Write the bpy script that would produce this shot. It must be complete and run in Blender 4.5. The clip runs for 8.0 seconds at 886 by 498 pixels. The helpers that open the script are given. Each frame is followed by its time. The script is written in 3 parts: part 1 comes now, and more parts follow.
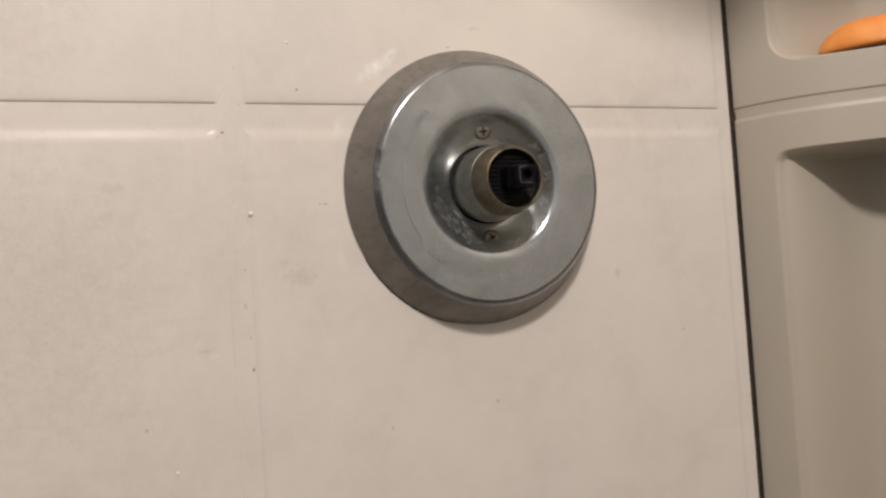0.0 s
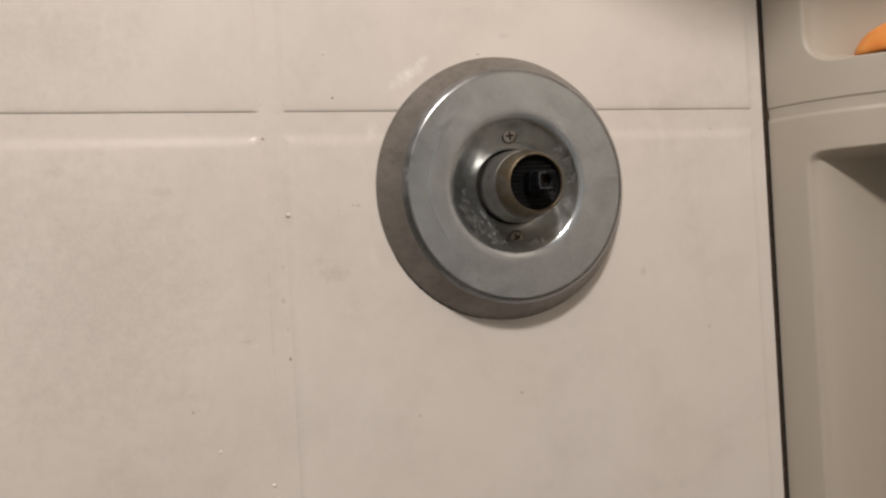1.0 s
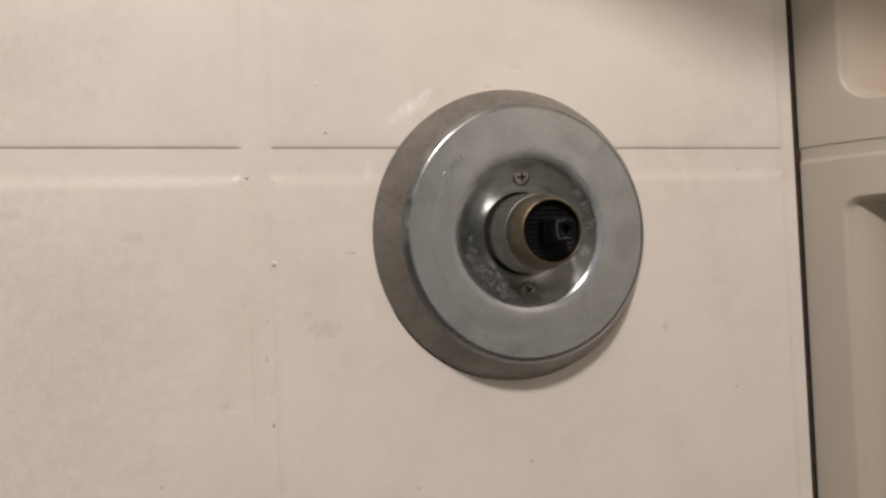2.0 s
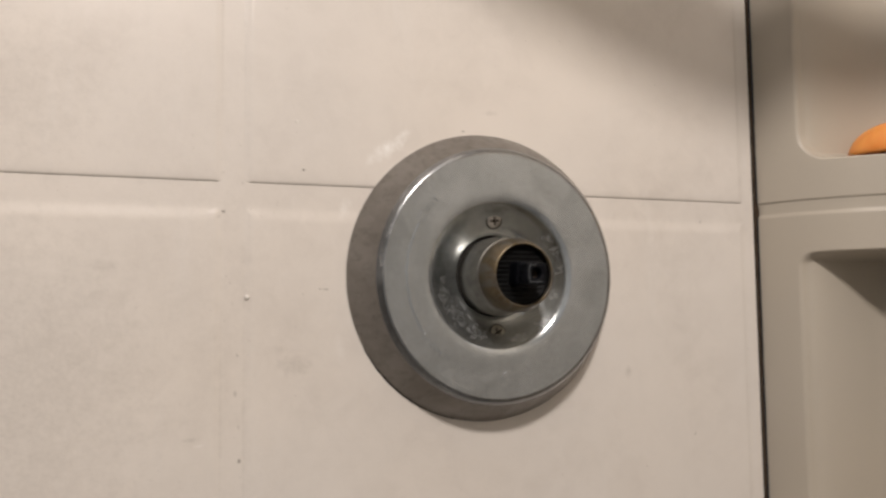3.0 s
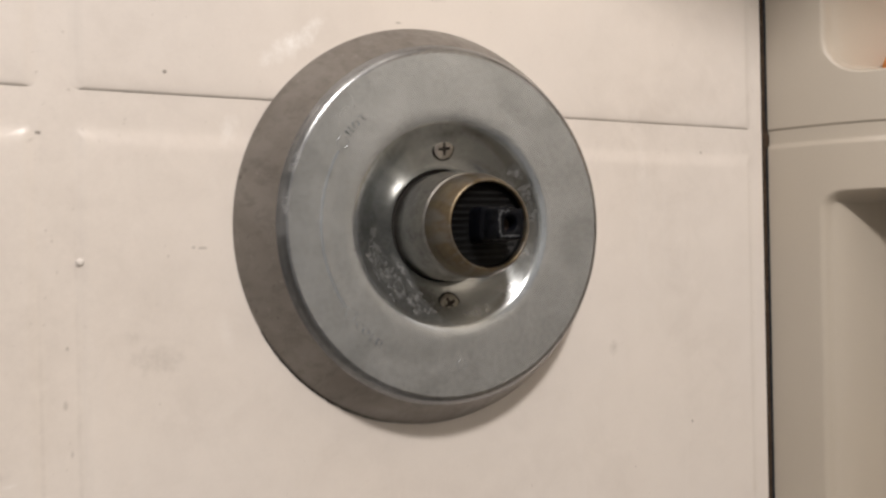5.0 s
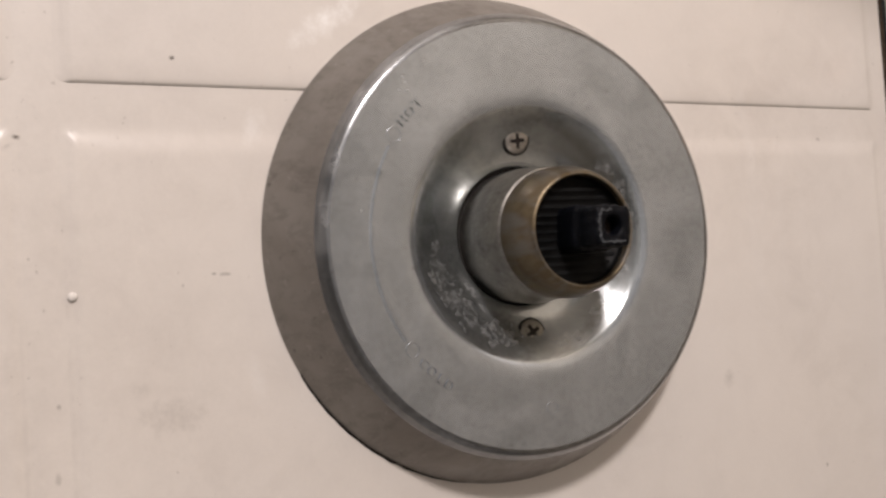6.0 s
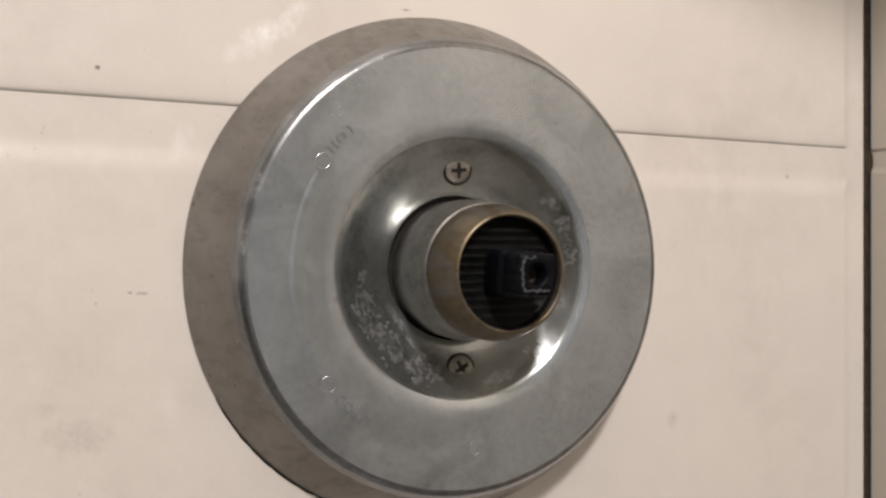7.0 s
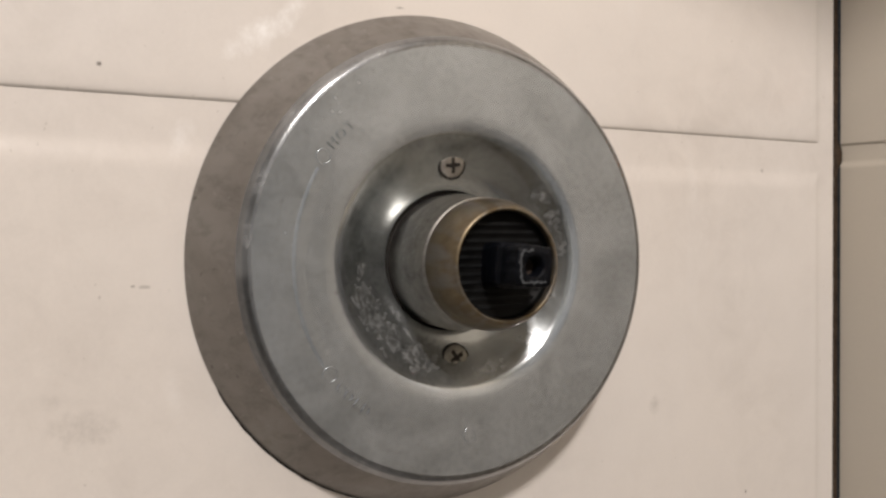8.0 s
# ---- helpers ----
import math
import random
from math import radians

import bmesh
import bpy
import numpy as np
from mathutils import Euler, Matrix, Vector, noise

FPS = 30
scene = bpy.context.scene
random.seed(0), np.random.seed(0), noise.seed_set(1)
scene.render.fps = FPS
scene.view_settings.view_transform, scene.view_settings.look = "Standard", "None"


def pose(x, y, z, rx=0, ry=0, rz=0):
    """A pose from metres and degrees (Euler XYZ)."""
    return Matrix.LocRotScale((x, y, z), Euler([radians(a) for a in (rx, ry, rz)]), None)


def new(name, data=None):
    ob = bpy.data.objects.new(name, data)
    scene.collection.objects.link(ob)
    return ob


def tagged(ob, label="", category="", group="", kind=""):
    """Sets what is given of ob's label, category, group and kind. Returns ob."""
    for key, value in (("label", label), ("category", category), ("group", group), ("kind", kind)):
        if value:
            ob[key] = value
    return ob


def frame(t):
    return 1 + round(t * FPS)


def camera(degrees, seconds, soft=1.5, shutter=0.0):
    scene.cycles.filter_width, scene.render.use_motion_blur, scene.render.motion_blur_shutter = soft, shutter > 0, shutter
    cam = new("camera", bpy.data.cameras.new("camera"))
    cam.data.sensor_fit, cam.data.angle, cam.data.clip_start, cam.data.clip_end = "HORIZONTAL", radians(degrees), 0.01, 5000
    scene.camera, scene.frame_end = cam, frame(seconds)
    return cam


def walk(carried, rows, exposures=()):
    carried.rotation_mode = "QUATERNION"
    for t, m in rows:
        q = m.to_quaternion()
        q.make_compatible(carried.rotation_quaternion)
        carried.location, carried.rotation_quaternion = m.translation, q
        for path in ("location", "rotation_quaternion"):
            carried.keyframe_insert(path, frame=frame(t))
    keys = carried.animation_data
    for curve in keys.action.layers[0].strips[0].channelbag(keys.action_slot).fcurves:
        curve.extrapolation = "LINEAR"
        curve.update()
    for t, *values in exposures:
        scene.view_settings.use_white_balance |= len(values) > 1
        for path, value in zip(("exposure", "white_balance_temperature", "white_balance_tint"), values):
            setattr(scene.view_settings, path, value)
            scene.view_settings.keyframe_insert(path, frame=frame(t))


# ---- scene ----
# ---------------------------------------------------------------- camera
# world: the tiled end wall lies in the plane y = 0, the valve's axis at x = 0, z = VALVE
VALVE = 1.10
ROWS = [
    (0.0, -0.2121, -0.4588, -0.0488, -22.03, 1.35, 4.03),
    (0.5, -0.2038, -0.4842, -0.0360, -18.15, -0.23, 2.80),
    (1.0, -0.1938, -0.4938, -0.0362, -16.89, -0.08, 3.30),
    (1.5, -0.1880, -0.4796, -0.0338, -16.91, 0.24, 3.41),
    (1.7, -0.1814, -0.4504, -0.0170, -16.99, 0.39, 2.77),
    (2.8, -0.1983, -0.4380, -0.0173, -19.35, 4.26, 2.27),
    (3.0, -0.1972, -0.4452, -0.0181, -20.90, 4.11, 0.69),
    (3.5, -0.1831, -0.4274, -0.0147, -27.12, 3.42, 2.23),
    (4.0, -0.1823, -0.3830, -0.0246, -28.20, -3.65, -0.91),
    (4.2, -0.1914, -0.3792, -0.0327, -27.34, -2.77, -2.38),
    (5.3, -0.1361, -0.2939, -0.0022, -26.66, -0.13, 2.52),
    (5.5, -0.1295, -0.2831, -0.0124, -26.53, -0.19, 2.93),
    (6.0, -0.1363, -0.2549, -0.0119, -23.78, 1.87, 3.63),
    (6.5, -0.1356, -0.2438, 0.0014, -22.59, 1.88, 0.84),
    (7.0, -0.1091, -0.2579, 0.0054, -23.05, 0.17, -0.07),
    (7.5, -0.1145, -0.2718, 0.0133, -25.11, 0.23, 0.04),
    (8.0, -0.1214, -0.2605, 0.0064, -25.57, -0.54, 0.13),
]
LENS = 57.00
cam = camera(LENS, 8.0, soft=2.5, shutter=0.3)
walk(cam, [(t, pose(x, y, VALVE + z, 90 + pitch, roll, yaw)) for t, x, y, z, yaw, pitch, roll in ROWS],
     exposures=[(0.0, -0.10, 6480, 10), (0.5, -0.10, 6480, 10), (1.0, -0.18, 6460, 10), (1.5, -0.18, 6460, 10), (3.0, -0.12, 6460, 10), (3.5, -0.04, 6460, 10),
                (4.0, 0.10, 6440, 10), (5.5, 0.05, 6360, 10), (6.0, 0.0, 6350, 14), (6.5, 0.02, 6330, 11), (7.0, 0.08, 6320, 10), (8.0, 0.05, 6330, 10)])

# ---------------------------------------------------------------- light
world = bpy.data.worlds.new("room_air")
scene.world = world
world.use_nodes = True
world.node_tree.nodes["Background"].inputs[0].default_value = (0.9, 0.95, 1.0, 1)
world.node_tree.nodes["Background"].inputs[1].default_value = 0.02

LAMP_AT = Vector((-0.250, -1.015, VALVE + 0.803))
lamp_data = bpy.data.lights.new("vanity_bulb", "POINT")
lamp_data.shadow_soft_size, lamp_data.energy = 0.06, 50.5
lamp_data.color = (1.0, 0.90, 0.835)
lamp = new("vanity_bulb", lamp_data)
lamp.location = LAMP_AT


# ---------------------------------------------------------------- material helpers
def material(name):
    m = bpy.data.materials.new(name)
    m.use_nodes = True
    return m, m.node_tree.nodes, m.node_tree.links, m.node_tree.nodes["Principled BSDF"]


def add(nodes, kind, **props):
    n = nodes.new(kind)
    for key, value in props.items():
        if key == "op":
            n.operation = value
        elif key == "blend":
            n.blend_type = value
    return n


def coords(nodes, links, kind="Object", scale=(1, 1, 1)):
    c = nodes.new("ShaderNodeTexCoord")
    m = nodes.new("ShaderNodeMapping")
    m.inputs["Scale"].default_value = scale
    links.new(c.outputs[kind], m.inputs["Vector"])
    return m.outputs["Vector"]


def noise_node(nodes, links, vec, scale, detail=4.0, rough=0.55, distort=0.0):
    n = nodes.new("ShaderNodeTexNoise")
    n.inputs["Scale"].default_value = scale
    n.inputs["Detail"].default_value = detail
    n.inputs["Roughness"].default_value = rough
    n.inputs["Distortion"].default_value = distort
    links.new(vec, n.inputs["Vector"])
    return n.outputs["Fac"]


def ramp(nodes, links, fac, stops):
    r = nodes.new("ShaderNodeValToRGB")
    els = r.color_ramp.elements
    while len(els) < len(stops):
        els.new(0.5)
    for e, (p, c) in zip(els, stops):
        e.position = p
        e.color = (c, c, c, 1) if isinstance(c, (int, float)) else (*c, 1)
    links.new(fac, r.inputs["Fac"])
    return r.outputs["Color"]


def mix(nodes, links, fac, a, b, blend="MIX"):
    n = nodes.new("ShaderNodeMix")
    n.data_type, n.blend_type = "RGBA", blend
    for value, slot in ((fac, 0), (a, 6), (b, 7)):
        if isinstance(value, (int, float)):
            n.inputs[slot].default_value = value if slot == 0 else (value, value, value, 1)
        elif isinstance(value, tuple):
            n.inputs[slot].default_value = (*value, 1)
        else:
            links.new(value, n.inputs[slot])
    return n.outputs[2]


def maths(nodes, links, op, a, b=None):
    n = nodes.new("ShaderNodeMath")
    n.operation = op
    for value, slot in ((a, 0), (b, 1)):
        if value is None:
            continue
        if isinstance(value, (int, float)):
            n.inputs[slot].default_value = value
        else:
            links.new(value, n.inputs[slot])
    return n.outputs[0]


def bump(nodes, links, bsdf, height, strength, distance=0.001):
    b = nodes.new("ShaderNodeBump")
    b.inputs["Strength"].default_value = strength
    b.inputs["Distance"].default_value = distance
    links.new(height, b.inputs["Height"])
    links.new(b.outputs["Normal"], bsdf.inputs["Normal"])


def spots(nodes, links, vec, places, base=VALVE):
    """A mask of patches: each (x, z, half width, half height, strength), with ragged outlines."""
    ragged = maths(nodes, links, "MULTIPLY", maths(nodes, links, "SUBTRACT", noise_node(nodes, links, vec, 130.0, 6.0, 0.75), 0.5), 2.6)
    broken = ramp(nodes, links, noise_node(nodes, links, vec, 420.0, 3.0, 0.6), [(0.30, 0.45), (0.62, 1.0)])
    total = None
    for x, z, w, h, k, *lean in places:
        m = nodes.new("ShaderNodeMapping")
        m.vector_type = "TEXTURE"
        m.inputs["Location"].default_value = (x, 0, base + z)
        m.inputs["Rotation"].default_value = (0, -radians(lean[0]) if lean else 0, 0)
        m.inputs["Scale"].default_value = (w, 1, h)
        links.new(vec, m.inputs["Vector"])
        d = nodes.new("ShaderNodeVectorMath")
        d.operation = "LENGTH"
        links.new(m.outputs["Vector"], d.inputs[0])
        s = maths(nodes, links, "SUBTRACT", maths(nodes, links, "ADD", 1.0, ragged), d.outputs["Value"])
        n = nodes.new("ShaderNodeMath")
        n.operation, n.use_clamp = "MULTIPLY", True
        links.new(s, n.inputs[0])
        n.inputs[1].default_value = 1.1
        s = maths(nodes, links, "MULTIPLY", n.outputs[0], k)
        total = s if total is None else maths(nodes, links, "MAXIMUM", total, s)
    return maths(nodes, links, "MULTIPLY", total, broken)


def acrylic(name, base, warm, rough=0.24, marks=(), specks=0.28, light_marks=()):
    """Moulded glossy sheet, yellowed in clouds, with soap film, fine dirt, smudges and painted light patches."""
    m, nodes, links, bsdf = material(name)
    vec = coords(nodes, links)
    cloud = noise_node(nodes, links, vec, 7.0, 1.0, 0.5, 0.0)
    colour = mix(nodes, links, ramp(nodes, links, cloud, [(0.35, 0.0), (0.7, 1.0)]), base, warm)
    film = noise_node(nodes, links, vec, 24.0, 2.0, 0.5, 0.0)
    colour = mix(nodes, links, ramp(nodes, links, film, [(0.20, 0.0), (0.85, 0.13)]), colour, tuple(0.72 * c for c in base))
    if marks:
        scum = maths(nodes, links, "MULTIPLY", ramp(nodes, links, noise_node(nodes, links, vec, 11.0, 5.0, 0.6, 0.4), [(0.40, 0.0), (0.72, 1.0)]),
                     ramp(nodes, links, noise_node(nodes, links, vec, 60.0, 5.0, 0.7, 0.6), [(0.35, 0.25), (0.65, 1.0)]))
        colour = mix(nodes, links, maths(nodes, links, "MULTIPLY", scum, 0.26), colour, (0.40, 0.36, 0.325))
        streaks = noise_node(nodes, links, coords(nodes, links, scale=(1, 1, 0.16)), 48.0, 4.0, 0.6, 0.2)
        colour = mix(nodes, links, ramp(nodes, links, streaks, [(0.58, 0.0), (0.78, 0.16)]), colour, (0.80, 0.79, 0.775))
    fine = noise_node(nodes, links, vec, 420.0, 2.0, 0.5)
    colour = mix(nodes, links, ramp(nodes, links, fine, [(0.72, 0.0), (0.78, specks)]), colour, (0.20, 0.17, 0.14))
    dust = noise_node(nodes, links, vec, 800.0, 2.0, 0.6)
    colour = mix(nodes, links, ramp(nodes, links, dust, [(0.30, 0.0), (0.70, 0.05)]), colour, tuple(0.6 * c for c in base))
    if marks:
        colour = mix(nodes, links, spots(nodes, links, vec, marks), colour, (0.10, 0.085, 0.07))
    if light_marks:
        colour = mix(nodes, links, spots(nodes, links, vec, light_marks), colour, (0.93, 0.92, 0.90))
    links.new(colour, bsdf.inputs["Base Color"])
    bsdf.inputs["Roughness"].default_value = rough
    bsdf.inputs["IOR"].default_value = 1.47
    wave = noise_node(nodes, links, vec, 26.0, 2.0, 0.5)
    grain = noise_node(nodes, links, vec, 600.0, 2.0, 0.5)
    bump(nodes, links, bsdf, maths(nodes, links, "ADD", wave, maths(nodes, links, "MULTIPLY", grain, 0.04)), 0.16, 0.0015)
    return m


WALL_MARKS = [
    (-0.2500, -0.0500, 0.0900, 0.0900, 0.16), (-0.2900, 0.0900, 0.0900, 0.0500, 0.13), (-0.1700, 0.0000, 0.0700, 0.1200, 0.06), (-0.2300, -0.1700, 0.0800, 0.0600, 0.08), (-0.1500, -0.1200, 0.0600, 0.0500, 0.05), (-0.1120, -0.0350, 0.0260, 0.0500, 0.05),
    (-0.1428, -0.0975, 0.0009, 0.0014, 0.95), (-0.1540, 0.0318, 0.0026, 0.0012, 0.3, 30),
    (-0.1517, 0.0345, 0.0014, 0.0009, 0.95), (-0.1088, 0.0589, 0.0009, 0.0008, 0.95),
    (-0.1000, -0.0069, 0.0011, 0.0006, 0.8), (-0.0965, -0.0072, 0.0018, 0.0007, 0.6),
    (-0.0130, 0.0868, 0.0020, 0.0005, 0.8), (0.1477, -0.1017, 0.0007, 0.0012, 0.95),
    (0.1580, 0.0369, 0.0009, 0.0009, 0.8), (0.0980, -0.0600, 0.0030, 0.0050, 0.22),
    (-0.1140, -0.0480, 0.0130, 0.0070, 0.22), (-0.1500, -0.0000, 0.0008, 0.0010, 0.5), (-0.1090, -0.0100, 0.0006, 0.0009, 0.5), (-0.1220, -0.0400, 0.0050, 0.0040, 0.14),
    (-0.2250, -0.0150, 0.0300, 0.0090, 0.13), (-0.2100, 0.0050, 0.0130, 0.0050, 0.16),
    (-0.2650, 0.0180, 0.0100, 0.0060, 0.15), (0.0040, -0.1330, 0.0016, 0.0014, 0.5),
    (-0.2000, -0.1230, 0.0012, 0.0012, 0.55), (-0.0650, -0.1400, 0.0010, 0.0012, 0.45),
    (-0.1450, -0.0620, 0.0010, 0.0024, 0.45), (-0.1440, -0.0420, 0.0008, 0.0012, 0.5), (-0.1432, -0.0800, 0.0007, 0.0016, 0.5), (0.0050, 0.0990, 0.0060, 0.0020, 0.16),
    # long thin dark lines draw the upright groove edges, which the relief hardly shades
    (-0.1405, -0.1200, 0.0015, 0.1700, 0.11), (-0.1527, -0.0800, 0.0014, 0.1300, 0.10), (-0.1527, 0.1500, 0.0012, 0.0900, 0.08), (-0.1403, 0.1500, 0.0012, 0.0900, 0.07),
    (-0.1400, -0.1000, 0.0030, 0.1500, 0.05), (0.1100, -0.1200, 0.0012, 0.0010, 0.35), (-0.1680, -0.0850, 0.0060, 0.0016, 0.22),
]
# pale patches round the plate paint the light it reflects onto the wall
WALL_LIGHT_MARKS = [(-0.0600, 0.0740, 0.0150, 0.0048, 0.8, 36), (-0.0520, 0.0815, 0.0080, 0.0022, 0.6, 30), (-0.0860, 0.0380, 0.0075, 0.0035, 0.35, 70),
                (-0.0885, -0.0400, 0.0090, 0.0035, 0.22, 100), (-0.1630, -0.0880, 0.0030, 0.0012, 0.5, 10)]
tile_mat = acrylic("cream_acrylic", (0.735, 0.697, 0.655), (0.75, 0.702, 0.647), 0.22, WALL_MARKS, 0.28, WALL_LIGHT_MARKS)
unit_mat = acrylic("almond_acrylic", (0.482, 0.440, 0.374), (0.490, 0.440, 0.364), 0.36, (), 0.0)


def plain(name, base, rough, metal=0.0, vary=0.18, scale=40.0, height=0.15):
    m, nodes, links, bsdf = material(name)
    vec = coords(nodes, links)
    n = noise_node(nodes, links, vec, scale, 5.0, 0.6, 0.3)
    dark = tuple(c * (1 - vary) for c in base)
    light = tuple(min(1.0, c * (1 + vary)) for c in base)
    links.new(mix(nodes, links, ramp(nodes, links, n, [(0.3, 0.0), (0.7, 1.0)]), dark, light), bsdf.inputs["Base Color"])
    links.new(ramp(nodes, links, n, [(0.3, rough * 0.8), (0.7, min(1.0, rough * 1.25))]), bsdf.inputs["Roughness"])
    bsdf.inputs["Metallic"].default_value = metal
    bump(nodes, links, bsdf, n, height, 0.0008)
    return m


def dull(mat, level):
    mat.node_tree.nodes["Principled BSDF"].inputs["Specular IOR Level"].default_value = level


caulk_mat = plain("mildewed_caulk", (0.048, 0.034, 0.024), 0.95, vary=0.5, scale=260.0, height=0.5)
paint_mat = plain("painted_wall", (0.52, 0.54, 0.545), 0.6, vary=0.04, scale=6.0, height=0.05)
dim_paint_mat = plain("dark_reflected_wall", (0.22, 0.225, 0.225), 0.6, vary=0.05, scale=6.0, height=0.05)
ceiling_mat = plain("ceiling_paint", (0.60, 0.585, 0.56), 0.8, vary=0.03, scale=6.0, height=0.05)
floor_mat = plain("dark_reflected_floor", (0.24, 0.235, 0.225), 0.35, vary=0.06, scale=12.0, height=0.05)
rubber_mat = plain("black_plastic", (0.0021, 0.0027, 0.0046), 0.42, vary=0.5, scale=420.0, height=0.5)
inside_mat = plain("dark_cavity", (0.004, 0.004, 0.004), 0.5, vary=0.4, scale=200.0)
dull(rubber_mat, 0.12)
dull(inside_mat, 0.15)
dull(caulk_mat, 0.1)
gap_mat = plain("near_black", (0.010, 0.008, 0.006), 0.85, vary=0.5, scale=300.0, height=0.5)
screw_mat = plain("steel_screw", (0.38, 0.36, 0.33), 0.40, 1.0, 0.25, 500.0, 0.3)
# darker, browner copy of the screw steel: the lower screw's shade is painted
shaded_screw_mat = plain("shaded_brown_screw", (0.27, 0.25, 0.21), 0.5, 0.8, 0.4, 500.0, 0.4)
rust_mat = plain("rusty_insert", (0.035, 0.022, 0.014), 0.7, 0.2, 0.5, 500.0, 0.4)
lime_mat = plain("grey_lime", (0.06, 0.065, 0.07), 0.8, 0.0, 0.6, 700.0, 0.5)
rib_mat = plain("black_ribbed_plastic", (0.0055, 0.006, 0.0065), 0.5, vary=0.8, scale=260.0, height=0.4)
dull(rib_mat, 0.15)
recess_mat = plain("screw_recess", (0.012, 0.009, 0.007), 0.85, 0.0, 0.4, 500.0)


def worn_chrome(name, base, rough, deposit, dirt, film=0.16, limed=(), grimed_shaded=(), blotch=0.0, paled=(), edge=0.0, crusted=(), mottle=0.0):
    """Dull chrome: cloudy gloss, white lime spots, dark pits, and painted pale or dark areas."""
    m, nodes, links, bsdf = material(name)
    vec = coords(nodes, links)
    cloud = noise_node(nodes, links, vec, 55.0, 6.0, 0.62, 0.8)
    lime = noise_node(nodes, links, vec, 460.0, 4.0, 0.65, 0.2)
    patch = noise_node(nodes, links, vec, 24.0, 3.0, 0.55, 0.6)
    pits = noise_node(nodes, links, vec, 620.0, 3.0, 0.6)
    lime_mask = maths(nodes, links, "MULTIPLY", ramp(nodes, links, lime, [(0.55, 0.0), (0.66, 1.0)]),
                      ramp(nodes, links, patch, [(0.35, 0.45), (0.62, 1.0)]))
    lime_mask = maths(nodes, links, "MULTIPLY", lime_mask, deposit)
    if limed:
        crust = maths(nodes, links, "MULTIPLY", spots(nodes, links, vec, limed, 0.0), ramp(nodes, links, lime, [(0.42, 0.0), (0.60, 1.0)]))
        lime_mask = maths(nodes, links, "MAXIMUM", lime_mask, crust)
    # pale areas: lime, and highlights put into the colour
    if paled:
        lime_mask = maths(nodes, links, "MAXIMUM", lime_mask, spots(nodes, links, vec, paled, 0.0))
    lime_mask = maths(nodes, links, "MAXIMUM", lime_mask, maths(nodes, links, "MULTIPLY", cloud, film))
    tone = mix(nodes, links, ramp(nodes, links, cloud, [(0.3, 0.0), (0.72, 1.0)]), tuple(0.82 * c for c in base), base)
    tone = mix(nodes, links, maths(nodes, links, "MULTIPLY", ramp(nodes, links, pits, [(0.66, 0.0), (0.74, 1.0)]), dirt), tone, (0.10, 0.09, 0.08))
    if blotch:
        stain = noise_node(nodes, links, vec, 75.0, 5.0, 0.7, 0.3)
        tone = mix(nodes, links, maths(nodes, links, "MULTIPLY", ramp(nodes, links, stain, [(0.42, 0.0), (0.62, 1.0)]), blotch), tone, (0.075, 0.068, 0.060))
        fleck = noise_node(nodes, links, vec, 300.0, 4.0, 0.7, 0.4)
        tone = mix(nodes, links, maths(nodes, links, "MULTIPLY", ramp(nodes, links, fleck, [(0.56, 0.0), (0.66, 1.0)]), blotch * 0.45), tone, (0.050, 0.044, 0.038))
    if edge:
        radius = nodes.new("ShaderNodeVectorMath")
        radius.operation = "LENGTH"
        links.new(coords(nodes, links, scale=(1, 0, 1)), radius.inputs[0])
        rim = ramp(nodes, links, maths(nodes, links, "MULTIPLY", radius.outputs["Value"], 10.0), [(0.690, 0.0), (0.722, 1.0)])
        chips = noise_node(nodes, links, vec, 340.0, 4.0, 0.7, 0.5)
        tone = mix(nodes, links, maths(nodes, links, "MULTIPLY", rim, ramp(nodes, links, chips, [(0.54, 0.0), (0.60, edge)])), tone, (0.09, 0.08, 0.07))
        lime_mask = maths(nodes, links, "MAXIMUM", lime_mask, maths(nodes, links, "MULTIPLY", rim, ramp(nodes, links, chips, [(0.40, edge), (0.47, 0.0)])))
    if mottle:
        fleck = noise_node(nodes, links, vec, 520.0, 4.0, 0.70, 0.1)
        worn = ramp(nodes, links, patch, [(0.32, 0.5), (0.64, 1.0)])
        dark = maths(nodes, links, "MULTIPLY", ramp(nodes, links, fleck, [(0.46, 0.0), (0.58, mottle)]), worn)
        tone = mix(nodes, links, dark, tone, tuple(0.42 * c for c in base))
        pale = maths(nodes, links, "MULTIPLY", ramp(nodes, links, fleck, [(0.40, mottle), (0.50, 0.0)]), worn)
        lime_mask = maths(nodes, links, "MAXIMUM", lime_mask, maths(nodes, links, "MULTIPLY", pale, 0.5))
    if grimed_shaded:
        tone = mix(nodes, links, spots(nodes, links, vec, grimed_shaded, 0.0), tone, (0.055, 0.058, 0.056))
    if crusted:
        area = ramp(nodes, links, spots(nodes, links, vec, crusted, 0.0), [(0.05, 0.0), (0.45, 1.0)])
        flake = noise_node(nodes, links, vec, 520.0, 7.0, 0.8, 0.15)
        tone = mix(nodes, links, maths(nodes, links, "MULTIPLY", area, 0.85), tone, (0.085, 0.092, 0.088))
        lime_mask = maths(nodes, links, "MULTIPLY", lime_mask, maths(nodes, links, "SUBTRACT", 1.0, area))
        lime_mask = maths(nodes, links, "MAXIMUM", lime_mask, maths(nodes, links, "MULTIPLY", area, ramp(nodes, links, flake, [(0.30, 0.0), (0.64, 0.58)])))
    tone = mix(nodes, links, lime_mask, tone, (0.62, 0.635, 0.64))
    links.new(tone, bsdf.inputs["Base Color"])
